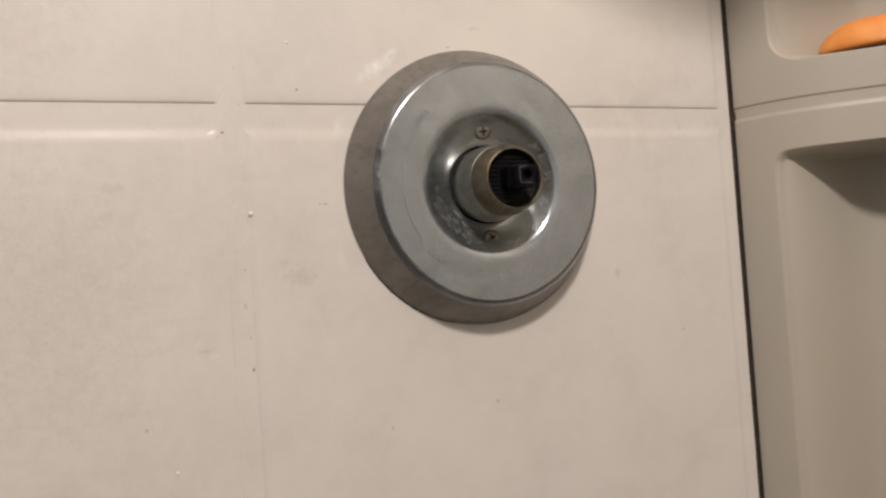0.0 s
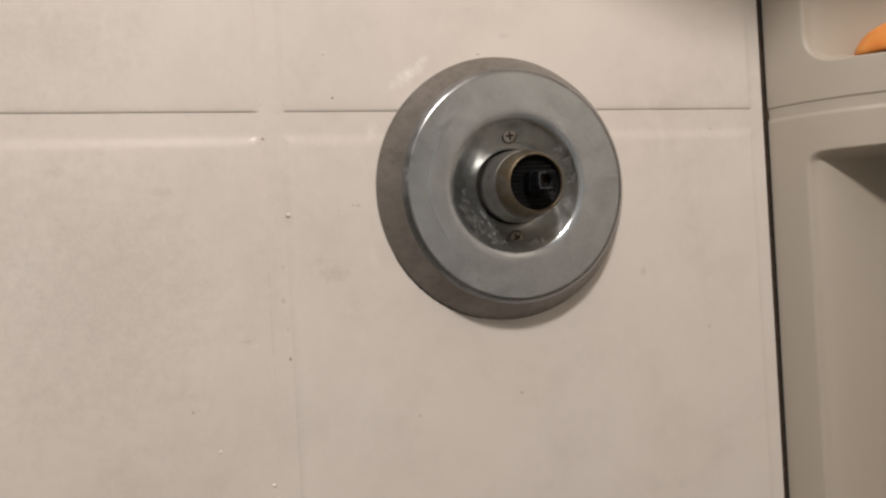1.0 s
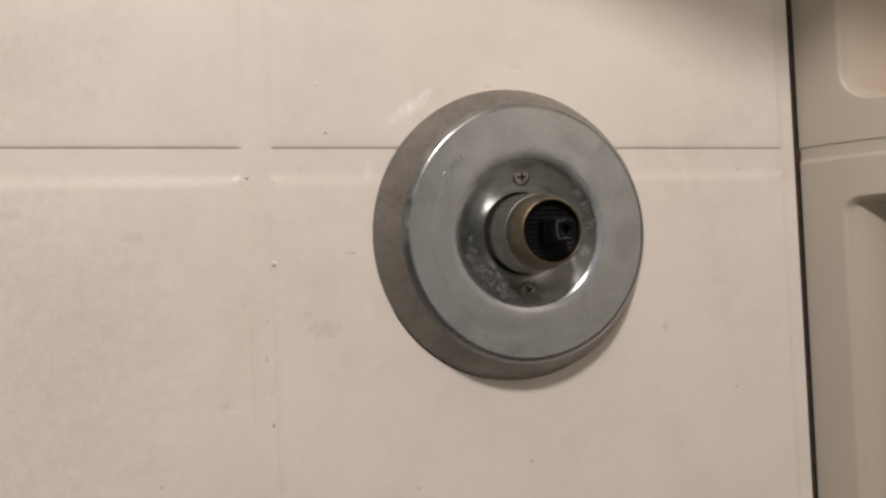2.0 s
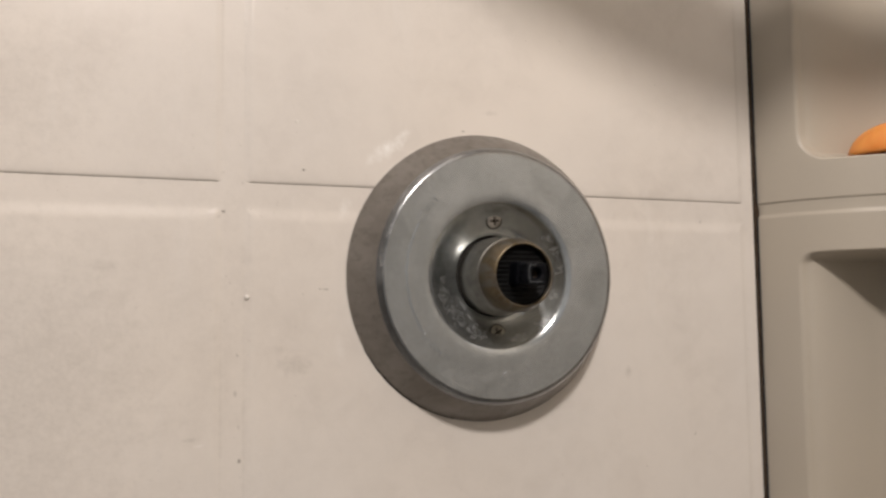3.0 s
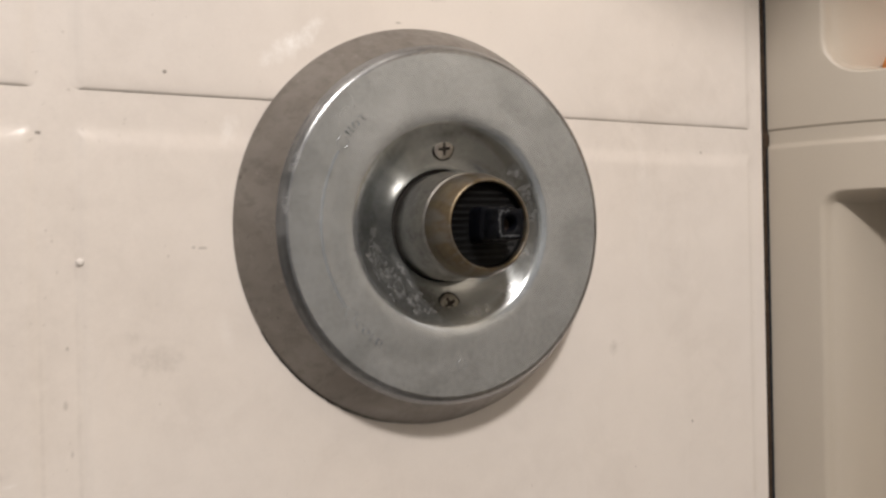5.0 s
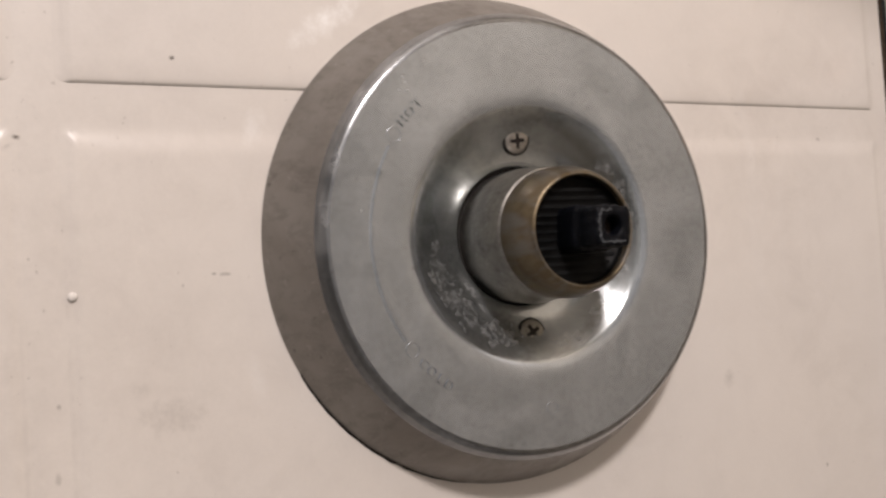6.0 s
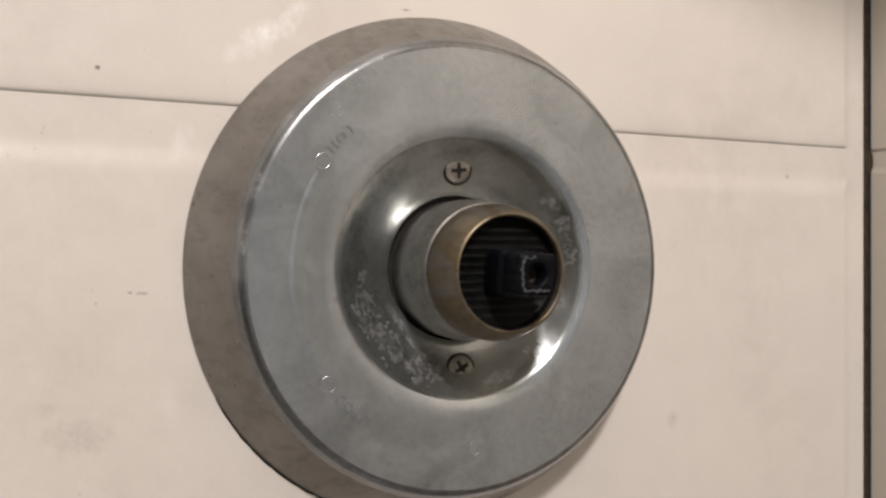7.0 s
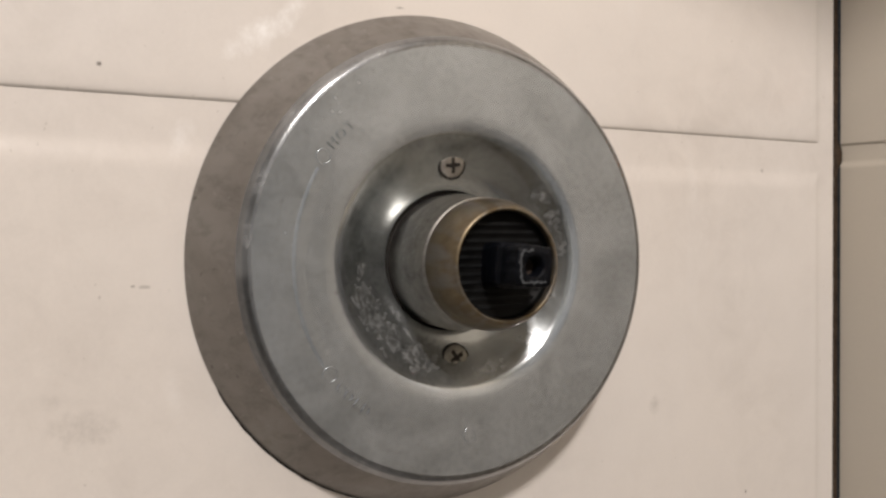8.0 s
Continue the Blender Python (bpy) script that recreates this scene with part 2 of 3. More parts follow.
    links.new(maths(nodes, links, "SUBTRACT", 1.0, maths(nodes, links, "MULTIPLY", lime_mask, 0.75)), bsdf.inputs["Metallic"])
    rough_fac = maths(nodes, links, "ADD", maths(nodes, links, "MULTIPLY", cloud, 0.08), rough - 0.04)
    links.new(maths(nodes, links, "ADD", rough_fac, maths(nodes, links, "MULTIPLY", lime_mask, 0.03)), bsdf.inputs["Roughness"])
    high = maths(nodes, links, "ADD", maths(nodes, links, "MULTIPLY", lime_mask, 0.6), maths(nodes, links, "MULTIPLY", pits, -0.15))
    bump(nodes, links, bsdf, high, 0.18, 0.0004)
    return m


def oxidised_rim():
    """Chrome gone dull: taupe oxide with faint brushed streaks, small scuffs and pale scratches."""
    m, nodes, links, bsdf = material("stained_rim_chrome")
    vec = coords(nodes, links)
    broad = noise_node(nodes, links, vec, 34.0, 5.0, 0.6, 0.5)
    tone = mix(nodes, links, ramp(nodes, links, broad, [(0.32, 0.0), (0.70, 1.0)]), (0.190, 0.174, 0.157), (0.255, 0.240, 0.222))
    streak = noise_node(nodes, links, coords(nodes, links, scale=(1, 0.18, 1)), 170.0, 5.0, 0.7, 0.3)
    tone = mix(nodes, links, ramp(nodes, links, streak, [(0.48, 0.0), (0.70, 0.40)]), tone, (0.10, 0.088, 0.076))
    scuff = noise_node(nodes, links, vec, 210.0, 4.0, 0.7, 0.8)
    tone = mix(nodes, links, ramp(nodes, links, scuff, [(0.66, 0.0), (0.71, 0.7)]), tone, (0.06, 0.05, 0.042))
    pale = noise_node(nodes, links, vec, 330.0, 3.0, 0.6, 1.2)
    pale_mask = ramp(nodes, links, pale, [(0.655, 0.0), (0.72, 0.5)])
    tone = mix(nodes, links, pale_mask, tone, (0.35, 0.34, 0.32))
    links.new(tone, bsdf.inputs["Base Color"])
    links.new(ramp(nodes, links, broad, [(0.3, 0.62), (0.7, 0.46)]), bsdf.inputs["Metallic"])
    links.new(ramp(nodes, links, streak, [(0.3, 0.34), (0.7, 0.50)]), bsdf.inputs["Roughness"])
    bump(nodes, links, bsdf, maths(nodes, links, "ADD", scuff, maths(nodes, links, "MULTIPLY", streak, 0.4)), 0.22, 0.0004)
    return m


LIMED = [(-0.024, -0.027, 0.016, 0.009, 0.7, -45), (-0.012, -0.036, 0.009, 0.005, 0.6), (0.013, -0.052, 0.004, 0.012, 0.35), (0.020, -0.050, 0.003, 0.010, 0.3),
         (-0.036, 0.006, 0.004, 0.012, 0.3), (0.037, 0.016, 0.003, 0.012, 0.35), (-0.052, 0.047, 0.012, 0.010, 0.25), (0.008, -0.047, 0.002, 0.006, 0.4),
         (-0.060, 0.008, 0.034, 0.011, 0.42, 92), (-0.046, 0.044, 0.030, 0.010, 0.45, 45), (0.045, -0.045, 0.030, 0.008, 0.4, 45)]
# mottled grime, plus the bowl's dark reflections painted as darker arcs
GRIMED_SHADED = [(-0.0060, 0.0060, 0.0370, 0.0350, 0.25, 0), (-0.0365, 0.004, 0.0220, 0.0055, 0.7, 86), (-0.0270, 0.0270, 0.0170, 0.0050, 0.6, 45),
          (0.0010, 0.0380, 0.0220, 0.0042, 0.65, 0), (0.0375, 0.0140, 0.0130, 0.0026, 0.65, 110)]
# lime; the first three also paint the lamp's highlight, lower right
PALED = [(0.0265, -0.0275, 0.0170, 0.0060, 0.55, 46), (0.0360, -0.0110, 0.0110, 0.0044, 0.5, 72), (0.0120, -0.0365, 0.0140, 0.0042, 0.6, 12),
          (-0.0205, -0.0170, 0.0090, 0.0022, 0.6, 128), (-0.0150, -0.0260, 0.0110, 0.0018, 0.75, 125), (-0.0085, -0.0355, 0.0060, 0.0020, 0.7, 135)]
CRUSTED = [(0.0345 * math.cos(radians(a)), 0.0345 * math.sin(radians(a)), 0.0095, 0.0075, k, a + 90)
           for a, k in ((186, 0.55), (200, 0.8), (214, 1.0), (228, 1.0), (242, 0.95), (255, 0.7))]
CRUSTED += [(0.0385 * math.cos(radians(a)), 0.0375 * math.sin(radians(a)), 0.0070, 0.0036, k, a + 90) for a, k in ((8, 0.7), (22, 0.9), (36, 0.7))]
chrome_mat = worn_chrome("worn_chrome", (0.405, 0.455, 0.500), 0.18, 0.34, 0.6, 0.46, LIMED, edge=0.35, mottle=0.34)
bowl_mat = worn_chrome("grimy_shaded_bowl_chrome", (0.450, 0.485, 0.495), 0.16, 0.22, 0.5, 0.24, (), GRIMED_SHADED, 0.0, PALED, 0.0, CRUSTED, 0.22)
flange_mat = oxidised_rim()
# pale patches at the upper left paint the rim's highlight into the chrome
edge_mat = worn_chrome("chipped_edge_chrome", (0.30, 0.31, 0.32), 0.20, 0.22, 0.8, 0.03, mottle=0.35,
                       paled=[(0.0712 * math.cos(radians(a)), 0.0712 * math.sin(radians(a)), 0.012, 0.0030, 0.45, a + 90) for a in (115, 130, 145, 160, 175)])
sleeve_mat = worn_chrome("worn_sleeve_chrome", (0.42, 0.405, 0.37), 0.32, 0.40, 0.8, 0.22, (), (), 0.55, mottle=0.3)


def brass():
    m, nodes, links, bsdf = material("tarnished_brass")
    vec = coords(nodes, links)
    n = noise_node(nodes, links, vec, 120.0, 6.0, 0.65, 0.8)
    streak = noise_node(nodes, links, coords(nodes, links, scale=(1, 0.15, 1)), 210.0, 4.0, 0.6)
    c = mix(nodes, links, ramp(nodes, links, n, [(0.35, 0.0), (0.7, 1.0)]), (0.105, 0.080, 0.046), (0.20, 0.160, 0.100))
    c = mix(nodes, links, ramp(nodes, links, streak, [(0.42, 0.0), (0.66, 0.8)]), c, (0.20, 0.19, 0.175))
    links.new(c, bsdf.inputs["Base Color"])
    bsdf.inputs["Metallic"].default_value = 0.75
    links.new(ramp(nodes, links, n, [(0.3, 0.30), (0.7, 0.52)]), bsdf.inputs["Roughness"])
    bump(nodes, links, bsdf, n, 0.3, 0.0004)
    return m


brass_mat = brass()


def soap_material():
    m, nodes, links, bsdf = material("orange_soap")
    vec = coords(nodes, links)
    n = noise_node(nodes, links, vec, 60.0, 5.0, 0.6, 0.4)
    links.new(mix(nodes, links, ramp(nodes, links, n, [(0.3, 0.0), (0.7, 1.0)]), (0.80, 0.27, 0.05), (0.90, 0.38, 0.10)), bsdf.inputs["Base Color"])
    bsdf.inputs["Roughness"].default_value = 0.5
    bsdf.inputs["Subsurface Weight"].default_value = 0.25
    bsdf.inputs["Subsurface Radius"].default_value = (0.006, 0.002, 0.0008)
    bump(nodes, links, bsdf, noise_node(nodes, links, vec, 240.0, 4.0, 0.6), 0.3, 0.0008)
    return m


soap_mat = soap_material()
drop_mat, _n, _l, _b = material("water_drop")
_b.inputs["Base Color"].default_value = (0.74, 0.71, 0.67, 1)
_b.inputs["Roughness"].default_value = 0.12
_b.inputs["IOR"].default_value = 1.33


# ---------------------------------------------------------------- mesh helpers
def smooth_mesh(bm, name, mat, flat=False):
    bmesh.ops.recalc_face_normals(bm, faces=bm.faces)
    me = bpy.data.meshes.new(name)
    bm.to_mesh(me)
    bm.free()
    for p in me.polygons:
        p.use_smooth = not flat
    me.materials.append(mat)
    return me


def part(name, bm, mat, parent, label="", flat=False):
    ob = new(name, smooth_mesh(bm, name, mat, flat))
    ob.parent = parent
    if label:
        tagged(ob, label)
    return ob


def ease(a, b, v):
    u = max(0.0, min(1.0, (v - a) / (b - a)))
    return u * u * (3 - 2 * u)


def box(bm, lo, hi):
    v = [bm.verts.new((x, y, z)) for x in (lo[0], hi[0]) for y in (lo[1], hi[1]) for z in (lo[2], hi[2])]
    for f in ((0, 1, 3, 2), (4, 6, 7, 5), (0, 4, 5, 1), (2, 3, 7, 6), (0, 2, 6, 4), (1, 5, 7, 3)):
        bm.faces.new([v[i] for i in f])


def lathe(bm, profile, seg=160, centre=(0.0, 0.0), wobble=0.0, close_end=False):
    """Turns (radius, depth out of the wall) about the axis that points out of the wall."""
    rings = []
    for r, d in profile:
        ring = []
        for i in range(seg):
            a = 2 * math.pi * i / seg
            k = 1 + wobble * noise.noise((math.cos(a) * 1.7, math.sin(a) * 1.7, d * 60))
            ring.append(bm.verts.new((centre[0] + r * k * math.cos(a), -d, centre[1] + r * k * math.sin(a))))
        rings.append(ring)
    for a, b in zip(rings, rings[1:]):
        for i in range(seg):
            j = (i + 1) % seg
            bm.faces.new((a[i], a[j], b[j], b[i]))
    if close_end:
        bm.faces.new(rings[-1])
    return rings


def rounded(points, radius, steps=5):
    """A profile whose inner corners are replaced by short arcs."""
    out = [points[0]]
    for p, q, s in zip(points, points[1:], points[2:]):
        p, q, s = Vector(p), Vector(q), Vector(s)
        a, b = (p - q), (s - q)
        k = min(radius, a.length * 0.45, b.length * 0.45)
        a, b = q + a.normalized() * k, q + b.normalized() * k
        for i in range(steps + 1):
            u = i / steps
            w = a * (1 - u) ** 2 + q * 2 * u * (1 - u) + b * u * u
            out.append((w.x, w.y))
    out.append(points[-1])
    return out


# ---------------------------------------------------------------- tiled end wall
JOINT_Z, GROOVE_X, CORNER_X = 0.0505, -0.1463, 0.2044
TILE_H = 0.345


GROUT, RELIEF = 0.0128, 0.0009


def tile_bm(x0, x1, z0, z1):
    """One moulded tile, standing a millimetre proud: soft flanks and top, a crisp lower edge."""
    bm = bmesh.new()
    side, low, top = 0.0110, 0.0095, 0.0090
    rings = []
    for i in range(10):
        u = max(0, i - 1) / 8
        crisp = 0.9 * RELIEF * (1 - math.sqrt(max(0.0, 1 - (1 - u) ** 2.2))) + (0.0006 if i == 0 else 0.0)
        soft, flank = (RELIEF * (0.985 - 0.985 * ease(0.0, span, u)) + (0.00004 if i == 0 else 0.0) for span in (1.0, 0.30))
        spill = 0.004 if i == 0 else 0.0
        a, b, c, e = x0 + side * u - spill, x1 - side * u + spill, z0 + low * u, z1 - top * u + spill
        r, n = 0.0022 + 0.004 * u, 8
        ring = []
        for cx, cz, start in ((b - r, c + r, -90), (b - r, e - r, 0), (a + r, e - r, 90), (a + r, c + r, 180)):
            for k in range(n + 1):
                t = radians(start + 90 * k / n)
                below = max(0.0, -math.sin(t)) ** 2
                ring.append((cx + r * math.cos(t), crisp * below + (flank + (soft - flank) * max(0.0, math.sin(t)) ** 2) * (1 - below), cz + r * math.sin(t)))
        rings.append([bm.verts.new(p) for p in ring])
    for p, q in zip(rings, rings[1:]):
        for i in range(len(p)):
            j = (i + 1) % len(p)
            bm.faces.new((p[i], p[j], q[j], q[i]))
    bm.faces.new(rings[-1])
    return bm


def wall_with_tiles():
    bm = bmesh.new()
    box(bm, (-1.9, RELIEF, 0.0), (CORNER_X - 0.0018, 0.10, 2.62))
    wall = tagged(new("wall_north", smooth_mesh(bm, "wall_north", tile_mat, True)),
                  "cream moulded acrylic shower wall with large square tiles", "wall", kind="structure")
    columns = [(GROOVE_X + GROUT / 2, CORNER_X - 0.0108)]
    width = columns[0][1] - columns[0][0]
    for _ in range(3):
        right = columns[-1][0] - GROUT
        columns.append((right - width, right))
    for x0, x1 in columns:
        for r in range(-3, 3):
            z0 = VALVE + JOINT_Z + r * TILE_H
            part("tile", tile_bm(x0, x1, z0, z0 + TILE_H - GROUT), tile_mat, wall)
    return wall


wall_with_tiles()


# dark gap between the end wall and the corner unit, ragged along its length
def corner_caulk():
    bm = bmesh.new()
    rows = []
    for i in range(601):
        z = 0.3 + 1.5 * i / 600
        w = 0.0019 + 0.0002 * noise.noise((0, 0, z * 60)) + 0.0002 * noise.noise((4, 0, z * 260))
        c = CORNER_X + 0.0003 * noise.noise((9, 0, z * 35))
        chip = 0.0016 * math.exp(-((z - VALVE - JOINT_Z + 0.005) / 0.0045) ** 4)
        rows.append([bm.verts.new((c - w, 0.0012, z)), bm.verts.new((c - w * 0.4, 0.0006, z)),
                     bm.verts.new((c + w * 0.4, 0.0006, z)), bm.verts.new((c + w + chip, 0.0012 - chip, z)),
                     bm.verts.new((c + w + chip, 0.006, z)), bm.verts.new((c - w, 0.006, z))])
    for p, q in zip(rows, rows[1:]):
        for k in range(6):
            bm.faces.new((p[k], p[(k + 1) % 6], q[(k + 1) % 6], q[k]))
    tagged(new("corner_caulk", smooth_mesh(bm, "corner_caulk", caulk_mat)),
           "blackened caulk joint running down the shower corner", "caulk", kind="structure")


corner_caulk()

# ---------------------------------------------------------------- corner unit with moulded niches
BEND, UNIT_LEN = 0.065, 0.40


def unit_plan():
    """The unit's front in plan: leaves the end wall steeply, bends to the diagonal."""
    pts, x, y, step = [], 0.2065, 0.0, 0.001
    for i in range(int(UNIT_LEN / step) + 1):
        pts.append((x, y))
        a = radians(76 - 31 * min(1.0, i * step / BEND))
        x, y = x + step * math.cos(a), y - step * math.sin(a)
    return pts


PLAN = unit_plan()


def on_plan(s):
    k = max(0.0, min(len(PLAN) - 1.001, s / 0.001))
    i = int(k)
    (x0, y0), (x1, y1) = PLAN[i], PLAN[i + 1]
    return x0 + (x1 - x0) * (k - i), y0 + (y1 - y0) * (k - i)


NICHE_S0, NICHE_S1, SHELF_Z, ROOF_Z = 0.0320, 0.167, 0.0770, 0.0172


def niche_depth(s, z, edge_z, up, corner, lip, fold):
    """How far the niche is pushed in; up: the niche lies above edge_z."""
    e = min(s - NICHE_S0 + (0.0025 if up > 0 else 0.007), NICHE_S1 - s + 0.007)
    q = (z - edge_z) * up
    if e < corner and q < corner:
        inside = corner - math.hypot(corner - e, corner - q)
    else:
        inside = min(e, q)
    a, b = s - NICHE_S0 - 0.003, NICHE_S1 - s
    h = max(0.0, min(1.0, 0.5 + 0.5 * (b - a) / fold))
    run = b * (1 - h) + a * h - fold * h * (1 - h)
    wide = 0.64 * (run + math.sqrt(run * run + 0.010 ** 2))
    return wide * ease(lip, lip + 0.0070, inside)


def corner_unit():
    def spread(*spans):
        out = []
        for a, b, n in spans:
            out += [a + (b - a) * i / n for i in range(n)]
        return out + [spans[-1][1]]
    ss = spread((0, 0.02, 8), (0.02, 0.07, 60), (0.07, 0.22, 50), (0.22, 0.26, 24), (0.26, UNIT_LEN, 10))
    zs = spread((-0.9, -0.3, 10), (-0.3, 0.008, 60), (0.008, 0.024, 40), (0.024, 0.038, 6), (0.038, 0.0535, 36),
                (0.0535, 0.071, 8), (0.071, 0.087, 44), (0.087, 0.30, 50), (0.30, 0.40, 40), (0.40, 1.05, 6))
    bm = bmesh.new()
    rows = []
    for z in zs:
        row = []
        for s in ss:
            x, y = on_plan(s)
            d = niche_depth(s, z, SHELF_Z, 1, 0.019, -0.0015, 0.120) * (1 - ease(0.345, 0.352, z)) + niche_depth(s, z, ROOF_Z, -1, 0.012, 0.0010, 0.062)
            g = JOINT_Z - z
            d += 0.0010 * ease(-0.0002, 0.0006, g) * (1 - ease(0.0075, 0.0110, g))
            row.append(bm.verts.new((x + 0.7071 * d, y + 0.7071 * d, VALVE + z)))
        rows.append(row)
    for p, q in zip(rows, rows[1:]):
        for i in range(len(p) - 1):
            bm.faces.new((p[i], p[i + 1], q[i + 1], q[i]))
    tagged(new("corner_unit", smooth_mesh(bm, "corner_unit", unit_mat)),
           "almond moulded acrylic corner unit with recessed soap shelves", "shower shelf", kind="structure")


corner_unit()


# ---------------------------------------------------------------- unseen room that closes the place
def slab(name, lo, hi, mat, label, category):
    bm = bmesh.new()
    box(bm, lo, hi)
    return tagged(new(name, smooth_mesh(bm, name, mat, True)), label, category, kind="structure")


END_X = on_plan(UNIT_LEN)[0]
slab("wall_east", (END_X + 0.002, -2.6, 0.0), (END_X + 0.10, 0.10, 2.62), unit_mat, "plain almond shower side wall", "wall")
slab("wall_south", (-2.0, -2.7, 0.0), (END_X, -2.6, 2.62), paint_mat, "plain grey painted bathroom wall", "wall")
# west wall and floor are made dark to darken what the chrome reflects
slab("wall_west", (-2.0, -2.6, 0.0), (-1.9, 0.10, 2.62), dim_paint_mat, "unseen wall, toned dark for the plate's reflections", "wall")
slab("floor", (-2.0, -2.7, -0.1), (END_X + 0.1, 0.10, 0.0), floor_mat, "unseen floor, toned dark for the plate's reflections", "floor")
slab("ceiling", (-2.0, -2.7, 2.62), (END_X + 0.1, 0.10, 2.72), ceiling_mat, "plain white bathroom ceiling", "ceiling")

# ---------------------------------------------------------------- shower valve
valve = tagged(new("shower_valve"), "old shower valve with worn chrome plate, its handle removed", "shower valve")
valve.location = (0, 0, VALVE)

PLATE_R = 0.0850


def flange_profile():
    return rounded([(0.0835, -0.0005), (PLATE_R, 0.0), (PLATE_R, 0.0007), (0.0838, 0.0030), (0.0790, 0.0118), (0.0742, 0.0195), (0.0736, 0.0205)], 0.0012, 5)


def face_profile():
    """The front from its sharp outer edge to the rolled rim of the bowl, and the dished bowl down to the gap round the sleeve."""
    pts = rounded([(0.0697, 0.0238), (0.0560, 0.0238), (0.0470, 0.0238), (0.0448, 0.0236), (0.0434, 0.0232), (0.0424, 0.0228)], 0.0024, 7)
    bowl = []
    for i in range(22):
        r = 0.0418 - 0.0188 * i / 21
        bowl.append((r, 0.0131 + 0.0047 * (min(r, 0.0355) - 0.0230) ** 2 / 0.0125 ** 2 + 0.75 * max(0.0, r - 0.0355)))
    bowl[-3:] = [(0.0241, 0.0130), (0.0236, 0.0127), (0.0235, 0.0100)]
    return pts, [pts[-1]] + bowl


bm = bmesh.new()
lathe(bm, flange_profile(), 224, wobble=0.0012)
part("flange", bm, flange_mat, valve, "dull stained sloping rim of the plate")
bm = bmesh.new()
lathe(bm, face_profile()[0], 224, wobble=0.0012)
part("escutcheon", bm, chrome_mat, valve, "flat ring face of chrome, dull with lime")
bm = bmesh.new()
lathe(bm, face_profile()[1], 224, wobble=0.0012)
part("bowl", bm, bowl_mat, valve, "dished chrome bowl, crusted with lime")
bm = bmesh.new()
lathe(bm, rounded([(0.0736, 0.0205), (0.0717, 0.02295), (0.0706, 0.0236), (0.0697, 0.0238)], 0.0011, 6), 224, wobble=0.0012)
part("rolled_edge", bm, edge_mat, valve, "shinier chipped chrome edge of the plate")

# thin irregular black strip below the plate's rim
bm = bmesh.new()
prev = None
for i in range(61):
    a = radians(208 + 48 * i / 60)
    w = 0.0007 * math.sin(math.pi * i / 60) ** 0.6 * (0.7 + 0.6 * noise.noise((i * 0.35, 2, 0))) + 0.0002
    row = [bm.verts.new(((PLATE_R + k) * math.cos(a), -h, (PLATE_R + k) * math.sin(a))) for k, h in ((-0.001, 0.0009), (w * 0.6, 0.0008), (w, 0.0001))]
    if prev:
        for p in range(2):
            bm.faces.new((prev[p], prev[p + 1], row[p + 1], row[p]))
    prev = row
part("rim_strip", bm, gap_mat, valve, "thin black strip under the rim")

# sleeve: chrome collar, brass barrel, dark bore
CX, CZ = 0.0012, -0.0008
bm = bmesh.new()
lathe(bm, rounded([(0.0225, 0.0080), (0.0226, 0.0205), (0.0218, 0.0255), (0.0211, 0.0290), (0.0211, 0.0310), (0.0209, 0.0345), (0.0202, 0.0350)], 0.0016, 4),
      128, (CX * 0.6, CZ * 0.6), 0.002)
part("collar", bm, sleeve_mat, valve, "scratched chrome collar")
bm = bmesh.new()
lathe(bm, rounded([(0.0200, 0.0330), (0.0206, 0.0352), (0.0205, 0.0410), (0.0192, 0.0460), (0.0178, 0.0492), (0.0168, 0.0497), (0.0163, 0.0488), (0.0162, 0.0430)], 0.0012, 4),
      128, (CX, CZ), 0.003)
part("barrel", bm, brass_mat, valve, "tarnished brass barrel end")
bm = bmesh.new()
bore = [(0.0164, 0.0478), (0.0160, 0.0462), (0.0156, 0.0452), (0.0040, 0.0450), (0.0002, 0.0450)]
lathe(bm, bore, 96, (CX, CZ))
cartridge = part("cartridge", bm, inside_mat, valve, "black ribbed cartridge face inside the barrel")
# floor of the gap round the collar, coloured black for the gap's shade
bm = bmesh.new()
lathe(bm, [(0.0238, 0.0104), (0.0205, 0.0104)], 96)
part("gap_ring", bm, gap_mat, valve)


def stem_bm():
    """Broached plastic stem: round shaft that ends in a square with a bored screw hole."""
    bm = bmesh.new()
    n = 48
    def ring(d, r, square, flute=0.0):
        out = []
        for i in range(n):
            a = 2 * math.pi * i / n
            c, s = math.cos(a + radians(4)), math.sin(a + radians(4))
            k = max(abs(c), abs(s))
            rr = r * ((1 - square) + square * min(1.0 / k, 1.28) * 0.90) * (1 - flute * (0.5 + 0.5 * math.cos(a * 12)))
            out.append(bm.verts.new((CX + rr * math.cos(a), -d, CZ + rr * math.sin(a))))
        return out
    rings = [ring(0.0405, 0.0076, 0.9), ring(0.0410, 0.0076, 0.9), ring(0.0530, 0.0075, 0.9), ring(0.0545, 0.0073, 0.9), ring(0.0549, 0.0067, 0.9, 0.03),
             ring(0.0562, 0.0068, 0.9, 0.05), ring(0.0634, 0.0068, 0.95, 0.08), ring(0.0643, 0.0062, 0.95, 0.03), ring(0.0643, 0.0034, 0.2), ring(0.0640, 0.0029, 0), ring(0.0560, 0.0025, 0)]
    for a, b in zip(rings, rings[1:]):
        for i in range(n):
            j = (i + 1) % n
            bm.faces.new((a[i], a[j], b[j], b[i]))
    return bm


stem = part("stem", stem_bm(), rubber_mat, valve, "black plastic splined stem")
bm = bmesh.new()
